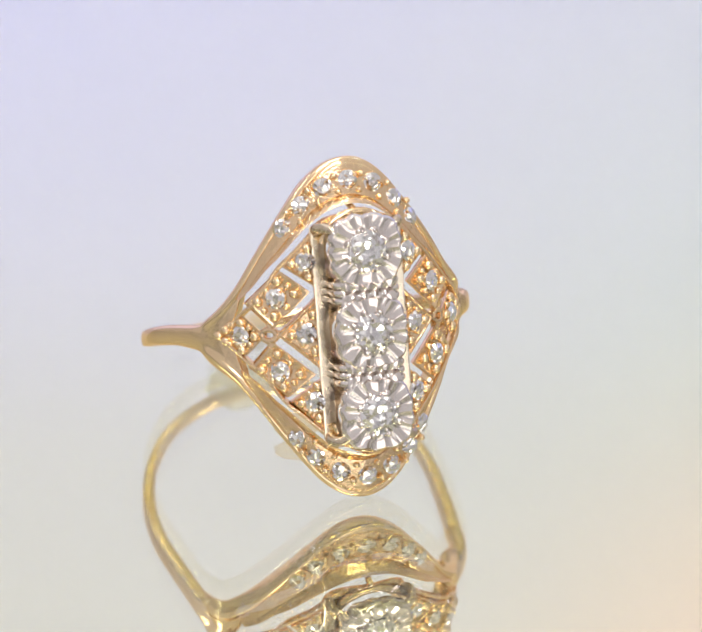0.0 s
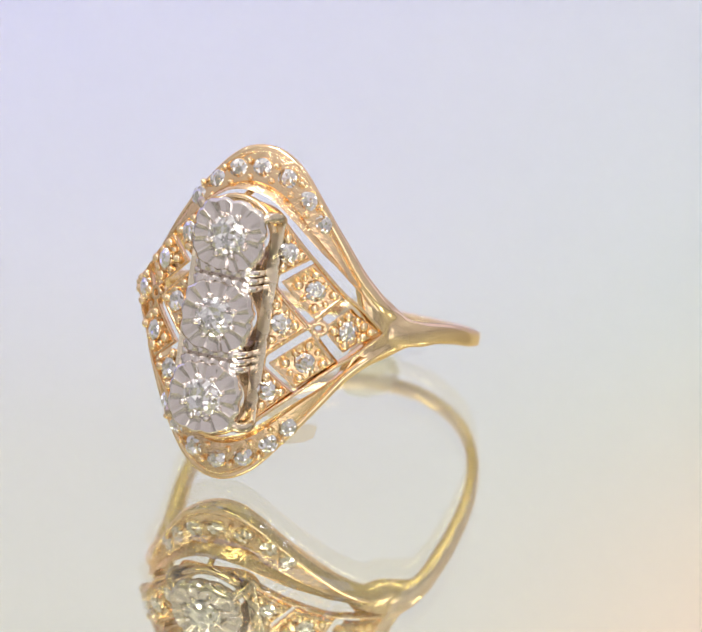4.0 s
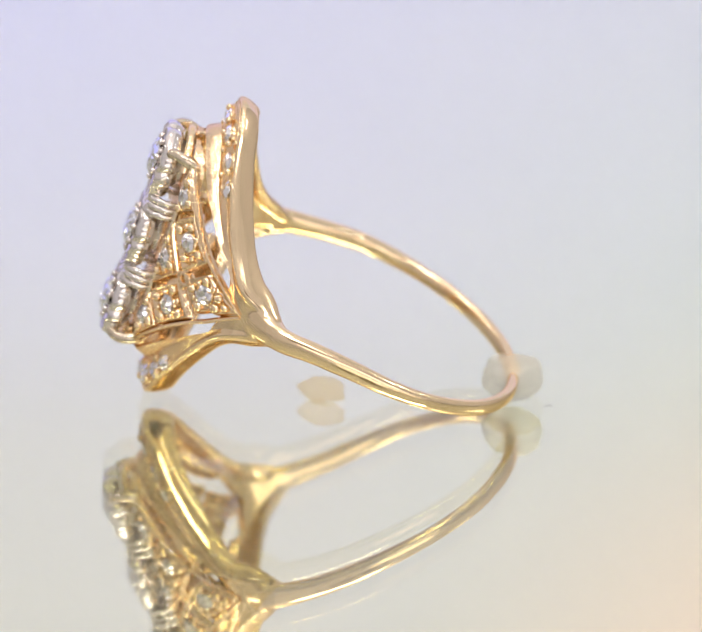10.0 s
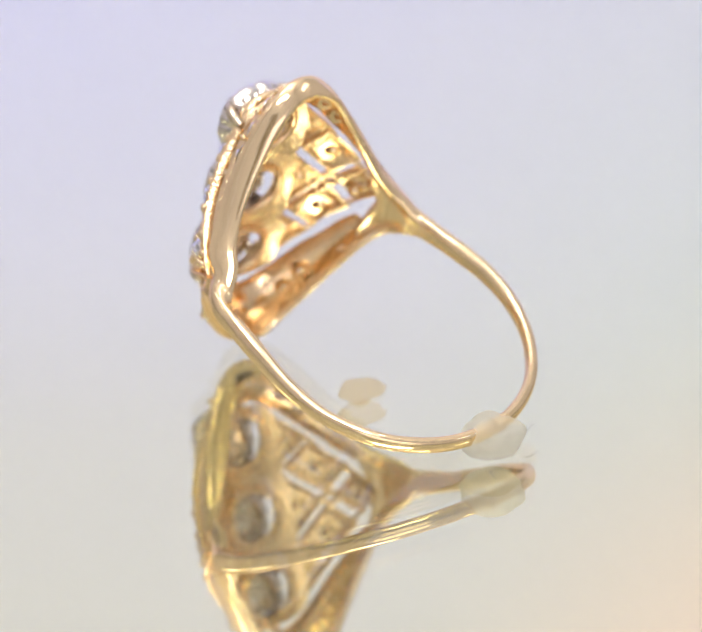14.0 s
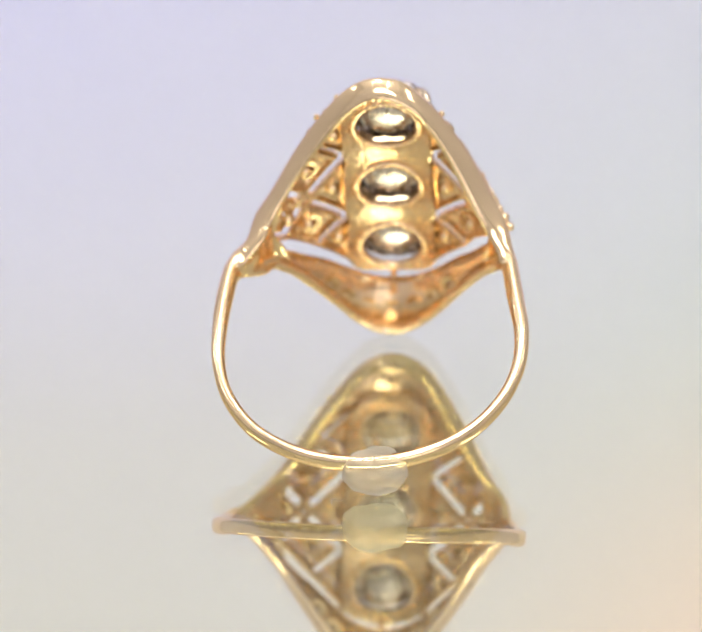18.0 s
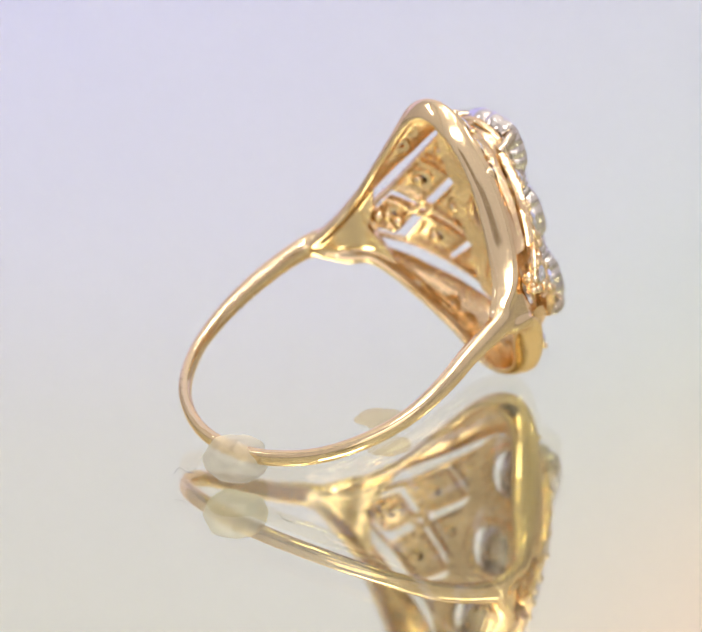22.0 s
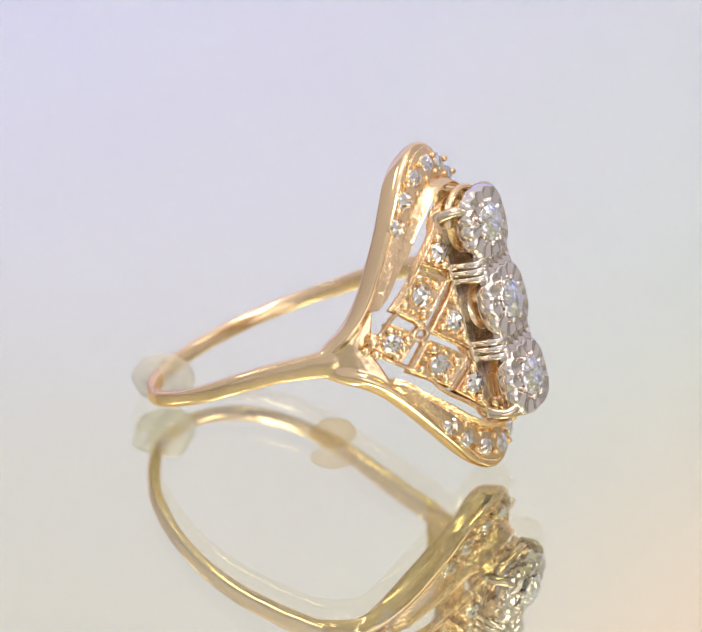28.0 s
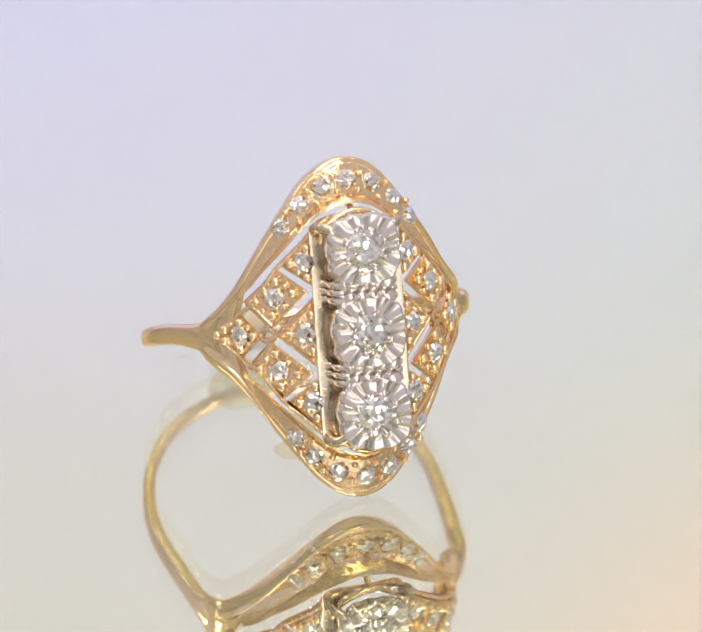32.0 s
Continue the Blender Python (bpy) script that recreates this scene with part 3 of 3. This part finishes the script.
def plaque_shape(corners):
    n = len(corners)
    cx, cz = sum(c[0] for c in corners) / n, sum(c[1] for c in corners) / n
    pts = []
    for i in range(n):
        a, b = corners[i], corners[(i + 1) % n]
        for k in range(5):
            t = k / 5
            pts.append((a[0] + (b[0] - a[0]) * t, a[1] + (b[1] - a[1]) * t))
    m = len(pts)
    v, f = [], []
    for scale, dy in ((0.4, 0.3), (0.74, 0.34), (0.84, 0.6), (0.95, 0.6), (1.0, 0.46), (1.0, 0.08), (0.97, 0.02), (0.9, 0.0), (0.8, 0.1), (0.35, 0.18)):
        for x, z in pts:
            px, pz = cx + (x - cx) * scale, cz + (z - cz) * scale
            v.append((px, dome(px) + dy, pz))
    for r in range(9):
        for k in range(m):
            j = (k + 1) % m
            f.append((r * m + k, r * m + j, (r + 1) * m + j, (r + 1) * m + k))
    f += [tuple(range(m)), tuple(range(9 * m, 10 * m))]
    return v, f


PLAQUES = [  # corners (x, z), stone, beads
    (((5.42, 0.07), (6.48, 1.36), (7.0, 0.7), (7.15, 0.8), (7.75, 0.05), (7.15, -0.7), (7.0, -0.6), (6.48, -1.24)), (6.62, 0.05), ((5.98, 0.05), (6.52, 0.88), (7.16, 0.36), (7.16, -0.26), (7.42, 0.05), (6.52, -0.78))),
    (((3.0, 2.53), (5.1, 0.45), (6.25, 1.98), (4.55, 3.88)), (4.88, 2.25), ((4.93, 1.2), (5.7, 2.1), (4.72, 3.2), (3.9, 2.45))),
    (((3.0, -2.35), (5.1, -0.3), (6.25, -1.84), (4.55, -3.62)), (4.9, -2.05), ((4.93, -1.05), (5.7, -1.95), (4.72, -3.0), (3.9, -2.25))),
    (((4.86, 0.08), (2.68, 2.2), (2.68, -2.05)), (3.4, 0.1), ((4.1, 0.1), (3.0, 1.15), (3.0, -0.95))),
    (((4.4, 4.12), (2.68, 2.8), (2.68, 5.95)), (3.2, 4.3), ((3.85, 4.2), (2.98, 3.4), (2.98, 5.15))),
    (((4.4, -3.86), (2.68, -2.6), (2.68, -5.8)), (3.2, -3.95), ((3.85, -3.95), (2.98, -3.1), (2.98, -4.9))),
]
for corners, stone, beads in PLAQUES:
    for s in SIDES:
        p = part("plaque", plaque_shape([(x * s + (0.4 if s < 0 and x > 6.9 else 0.0), z) for x, z in corners]), CAST, RING, "small gold plaque set with one diamond", 35)
        x, z = stone
        setting(x * s, dome(x) - 0.05, z, facing(x * s), TINY, p)
        shared("backing", BACKING, pose(x * s, dome(x) + 0.5, z, 0, 0, facing(x * s) + 180), p)
        for bx, bz in beads:
            k = random.uniform(0.9, 1.12)
            shared("bead", BEAD, pose(bx * s + random.uniform(-0.05, 0.05), dome(bx) + 0.05, bz + random.uniform(-0.05, 0.05)) @ Matrix.Diagonal((k, 1, 1.05 / k, 1)), p)
        for i in range(len(beads)):
            (ax, az), (cx, cz) = beads[i], beads[(i + 1) % len(beads)]
            mx, mz = (ax + cx) / 2, (az + cz) / 2
            mx, mz = mx + (mx - x) * 0.18, mz + (mz - z) * 0.18
            if math.hypot(ax - cx, az - cz) > 0.8:
                shared("bead", LUMP, pose(mx * s, dome(mx) + 0.08, mz), p)


for s in SIDES:
    for x, z in ((6.75, 0.42), (6.1, -0.32)):
        part("solder_ball", mesh_of("solder_ball", [(a + x * s, b + dome(x) + 0.8, c + z) for a, b, c in ball(0.46, 1.0, 14, 9)[0]], ball(0.46, 1.0, 14, 9)[1], GOLD, 80), GOLD, RING, "round gold ball behind the corner")


def bar_on(points, half, depth, lift):
    c = [(x, dome(x) + lift, z) for x, z in spline(points, 6)]
    outs = [(q[0] / 8.27, (q[1] - 4.83) / 8.27, 0) for q in c]
    return sweep(c, outs, depth, half, 10, 3.0)


for s in SIDES:
    for up in SIDES:
        pull = 0.55 if s < 0 else 0.0
        part("lattice_bar", bar_on([(2.6 * s, 5.95 * up), (3.5 * s, 5.0 * up), (4.65 * s, 3.8 * up), (6.12 * s + pull, 2.14 * up), (6.8 * s + pull, 1.45 * up), (7.3 * s + pull, 0.74 * up), (7.72 * s + pull * 0.75, 0.08 * up)], 0.13, 0.28, 0.36), CAST, RING)
    c = [(5.16 * s + 0.34 * math.cos(a), dome(5.16 + 0.34 * s * math.cos(a)) + 0.36, 0.07 + 0.34 * math.sin(a)) for a in np.linspace(0, 2 * math.pi, 17)]
    part("eyelet", sweep(c, [(s * 0.6, -0.8, 0)] * 17, 0.3, 0.19, 10), CAST, RING, "small round gold eyelet")
    for px, pz, qx, qz in ((5.35, 0.2, 5.8, 0.12), (5.1, 0.3, 5.1, 0.9), (5.12, -0.15, 5.1, -0.8), (4.92, 0.08, 4.5, 0.1)):
        part("link", bar_on([(px * s, pz), ((px + qx) / 2 * s, (pz + qz) / 2), (qx * s, qz)], 0.24, 0.25, 0.36), CAST, RING)

# ---- centre column: gold base with three oval openings, white-gold heads on it ----
def base_plate(z0, end):
    """One cell of the gold base, with an oval opening; end: the side on which it is rounded off."""
    n = 40
    v, f = [], []
    for y in (-2.7, -2.95):
        for k in range(n):
            a = 2 * math.pi * k / n
            c, s = math.cos(a), math.sin(a)
            q = 1 / max(abs(c) / 2.65, abs(s) / 2.42)
            if s * end > 0:
                q = 1 / (abs(c / 2.65) ** 3 + abs(s / 2.1) ** 3) ** (1 / 3)
            v.append((c * q, y + 0.1 * (c * q) ** 2 * (y > -2.8), z0 + s * q))
        for k in range(n):
            a = 2 * math.pi * k / n
            v.append((1.9 * math.cos(a), y + 0.2 * math.cos(a) ** 2 * (y > -2.8), z0 + 1.58 * math.sin(a)))
    for k in range(n):
        j = (k + 1) % n
        f += [(k, j, n + j, n + k), (2 * n + k, 2 * n + j, 3 * n + j, 3 * n + k), (n + k, n + j, 3 * n + j, 3 * n + k), (k, j, 2 * n + j, 2 * n + k)]
    return v, f


for z0, end in ((4.85, 1), (0.0, 0), (-4.85, -1)):
    plate = part("base_plate", base_plate(z0, end), CAST, RING, "gold under-plate with an oval opening")
    ang = np.linspace(0, 2 * math.pi, 41)
    part("collar", sweep([(2.02 * math.cos(a), -2.7 + 0.2 * math.cos(a) ** 2, z0 + 1.72 * math.sin(a)) for a in ang], [(0, 1, 0)] * 41, 0.26, 0.27, 10, 2.0), CAST, plate, "rounded gold collar round the opening", 80)
for s in SIDES:
    part("side_strip", sweep([(2.36 * s, -2.88, z) for z in np.linspace(-6.3, 6.3, 9)], [(0.07 * s, 0.99, 0)] * 9, 0.1, 0.44, 16, 6), SATIN, RING, "plain bright gold strip")
    part("column_rib", sweep([(2.5 * s, -2.5, z) for z in np.linspace(-6.0, 6.0, 9)], [(0, 1, 0)] * 9, 0.2, 0.17, 10, 2.4), GOLD, RING, "upright gold rib behind the column")
for up in SIDES:
    ang = np.linspace(0.06 * math.pi, 0.94 * math.pi, 17)
    part("arch", sweep([(2.3 * math.cos(a), -3.2 - 0.1 * math.sin(a), up * (4.95 + 2.1 * math.sin(a))) for a in ang], [(0, 1, 0)] * 17, 0.27, 0.2, 12, 2.2), GOLD, RING, "curved gold wire round the end head")
    part("link", sweep([(0, -1.3, up * 7.65), (0, -2.2, up * 7.3), (0, -3.1, up * 7.05)], [(0, 0, 1)] * 3, 0.14, 0.2, 8), CAST, RING)


def head_shape(seed):
    """Fluted illusion head: uneven rays cut round the stone's seat, a scalloped edge and a hollow under-side."""
    rnd = random.Random(seed)
    v, f = [], []
    m = 13
    cuts = [0.0]
    for k in range(m):
        cuts.append(cuts[-1] + rnd.uniform(0.75, 1.3))
    angles, waves = [], []
    for k in range(m):
        a0, a1 = cuts[k] / cuts[-1], cuts[k + 1] / cuts[-1]
        h = rnd.uniform(0.7, 1.3)
        for t, w in ((0.0, 0.5), (0.12, 0.1), (0.35, -0.45), (0.5, -0.5), (0.65, -0.45), (0.88, 0.1)):
            angles.append(2 * math.pi * (a0 + (a1 - a0) * t))
            waves.append(w * h)
    n = len(angles)
    rows = ((0.6, -4.3, 0), (0.85, -4.6, 0), (1.12, -4.84, 0.0), (1.24, -4.8, 0.5), (1.6, -4.78, 1.0), (0.95, -4.8, 0.8), (1.015, -4.64, 0.4), (1.03, -4.3, 0.15), (0.99, -4.0, 0.2), (0.92, -3.75, 0.1), (0.86, -3.8, 0), (0.86, -4.2, 0), (0.4, -4.3, 0))
    for i, (r, y, flute) in enumerate(rows):
        for a, wave in zip(angles, waves):
            edge = (abs(math.cos(a) / 2.15) ** 2.9 + abs(math.sin(a) / 2.06) ** 2.9) ** (-1 / 2.9)
            rr = r if i < 5 else r * edge * (1 - 0.06 * wave)
            if i == 4:
                rr = min(1.62, edge * 0.8)
            v.append((rr * math.cos(a), y - flute * 0.13 * wave, rr * math.sin(a)))
    for i in range(len(rows) - 1):
        for k in range(n):
            j = (k + 1) % n
            f.append((i * n + k, i * n + j, (i + 1) * n + j, (i + 1) * n + k))
    return v, f


def cup():
    """Rounded white-gold under-side of a head."""
    v, f = [(0, -3.1, 0)], []
    n = 32
    rows = ((0.6, -3.12), (1.15, -3.2), (1.58, -3.42), (1.82, -3.75), (1.86, -4.05), (1.5, -4.3), (0.5, -4.1))
    for r, y in rows:
        v += [(r * math.cos(2 * math.pi * k / n), y, r * 0.86 * math.sin(2 * math.pi * k / n)) for k in range(n)]
    for k in range(n):
        j = (k + 1) % n
        f.append((0, 1 + j, 1 + k))
        for i in range(len(rows) - 1):
            f.append((1 + i * n + k, 1 + i * n + j, 1 + (i + 1) * n + j, 1 + (i + 1) * n + k))
    return v, f


CUP = mesh_of("cup", *cup(), WORN, 60)


for z0 in (4.85, 0.0, -4.85):
    head = new("head", mesh_of("head", *head_shape(int(z0 * 10) + 60), WHITE, 42))
    head.parent = RING
    head.location = (0, 0, z0 * MM)
    tagged(head, "fluted white-gold head round a diamond")
    shared("cup", CUP, pose(0, 0, 0), head)
    shared("diamond", LARGE, pose(0, -4.92, 0, random.uniform(-3, 3), random.uniform(0, 360), 0), head)
    for k in range(8):
        a = 2 * math.pi * (k + 0.5) / 8
        shared("prong", PRONG, pose(1.26 * math.cos(a), -4.9, 1.26 * math.sin(a)), head)


def bridge():
    """White-gold link between two heads: two fluted collars with a groove between them."""
    v, f = [], []
    xs = np.linspace(-1.62, 1.62, 57)
    prof = [(-1.1, -4.2), (-1.08, -4.55), (-0.9, -4.72), (-0.5, -4.76), (-0.12, -4.7), (0.0, -4.42), (0.12, -4.7), (0.5, -4.76), (0.9, -4.72), (1.08, -4.55), (1.1, -4.2)]
    n = len(prof)
    for i, x in enumerate(xs):
        round_off = 0.5 * max(0.0, abs(x) - 1.15) ** 2
        for z, y in prof:
            ray = 1 + 0.1 * abs(z)
            wave = 0.1 * abs(math.sin(7.5 * x / 1.62 + (0.5 if z < 0 else 0.0))) if -1 < z < 1 and y < -4.6 else 0.0
            v.append((x * ray, y + wave + round_off, z))
    for i in range(len(xs) - 1):
        for k in range(n):
            j = (k + 1) % n
            f.append((i * n + k, i * n + j, (i + 1) * n + j, (i + 1) * n + k))
    f += [tuple(range(n)), tuple(range((len(xs) - 1) * n, len(xs) * n))]
    return v, f


BRIDGE = mesh_of("bridge", *bridge(), WHITE, 50)
CLAW = mesh_of("claw", *sweep([(0.0, 1.2, 0), (0.06, 0.6, 0), (0.02, 0.05, 0), (-0.15, -0.28, 0), (-0.4, -0.4, 0)], [(1, 0, 0)] * 5, (0.13, 0.16, 0.17, 0.16, 0.1), (0.17, 0.2, 0.21, 0.2, 0.12), 10), WHITE, 60)
for z0 in (2.425, -2.425):
    b = new("bridge", BRIDGE)
    b.parent = RING
    b.location = (0, 0, z0 * MM)
    tagged(b, "ridged white-gold link between two heads")
    for s in SIDES:
        for dz in (-0.46, 0.0, 0.46):
            shared("claw", CLAW, pose(1.86 * s, -4.12, dz, 0, 0, 0 if s > 0 else 180) @ Matrix.Diagonal((1, 1 if s > 0 else -1, 1, 1)), b)
for s in SIDES:
    for up in SIDES:
        c = [(2.42 * s, -2.75, up * 6.0), (2.48 * s, -3.25, up * 6.2), (2.36 * s, -3.75, up * 6.3), (2.1 * s, -4.12, up * 6.25), (1.75 * s, -4.4, up * 6.0)]
        n = 4 * (len(c) - 1) + 1
        part("corner_claw", sweep(spline(c, 4), [(s, -0.4, 0)] * n, np.linspace(0.34, 0.25, n), np.linspace(0.38, 0.28, n), 12, 2.2), PALE, RING, "rounded pale gold corner claw", 60)


# ---- putty and stray fibres on the mirror ----
def lump(name, size, seed, rough, mat, label, at):
    v, f = ball(1.0, 1.0, 36, 22)
    out = []
    for x, y, z in v:
        d = Vector((x, z, -y))
        k = 1 + rough * noise.noise(d * 1.6 + Vector((seed, 0, 0))) + rough * 0.4 * noise.noise(d * 4 + Vector((0, seed, 0)))
        q = d * k
        out.append((q.x * size[0], q.y * size[1], max(q.z * size[2] + size[3], 0.004)))
    ob = new(name, mesh_of(name, out, f, mat, 80))
    tagged(ob, label, "putty")
    return ob, pose(at[0] * MM, at[1] * MM, 0, 0, 0, at[2])


PUTTY, PUTTY_AT = lump("putty", (2.05, 1.85, 1.3, 1.15), 3.0, 0.16, putty("cream_putty", (1.0, 0.98, 0.88), 0.6, (1.0, 0.99, 0.94)), "translucent cream lump of putty holding the band", (-6.2, 8.9, 20))
SMEAR, SMEAR_AT = lump("putty_smear", (1.7, 1.3, 0.38, 0.14), 9.0, 0.3, putty("yellow_putty", (1.0, 0.86, 0.6), 0.87, (1.0, 0.945, 0.845)), "flat yellowish smear of putty on the mirror", (-2.3, -2.0, 40))


def fibre(points, at):
    ob = new("fibre", mesh_of("fibre", *sweep(spline(points, 5), [(0, 0, 1)] * (5 * (len(points) - 1) + 1), 0.02, 0.02, 6), plain("dark_fibre", (0.3, 0.29, 0.3), 0.7), 80))
    tagged(ob, "short dark curled fibre lying on the mirror", "fibre")
    return ob, pose(at[0] * MM, at[1] * MM, 0.00003, 0, 0, at[2])


LOOSE = [(PUTTY, PUTTY_AT), (SMEAR, SMEAR_AT),
         fibre([(0, 0, 0), (0.5, 0.2, 0.2), (0.9, 0.0, 0.35), (1.2, 0.3, 0.1)], (-5.0, 11.1, 70)),
         fibre([(0, 0, 0), (0.4, -0.2, 0.3), (0.9, 0.1, 0.2), (1.3, 0.0, 0.0)], (-10.2, 6.9, 10))]


# ---- what moves: everything on the turntable goes round with it ----
def motions():
    times = [i * 1.0 for i in range(33)]
    for ob, at in [(TABLE, Matrix.Identity(4)), (RING, RING_POSE)] + LOOSE:
        walk(ob, [(t, pose(0, 0, 0, 0, 0, spin(t)) @ at) for t in times])


motions()
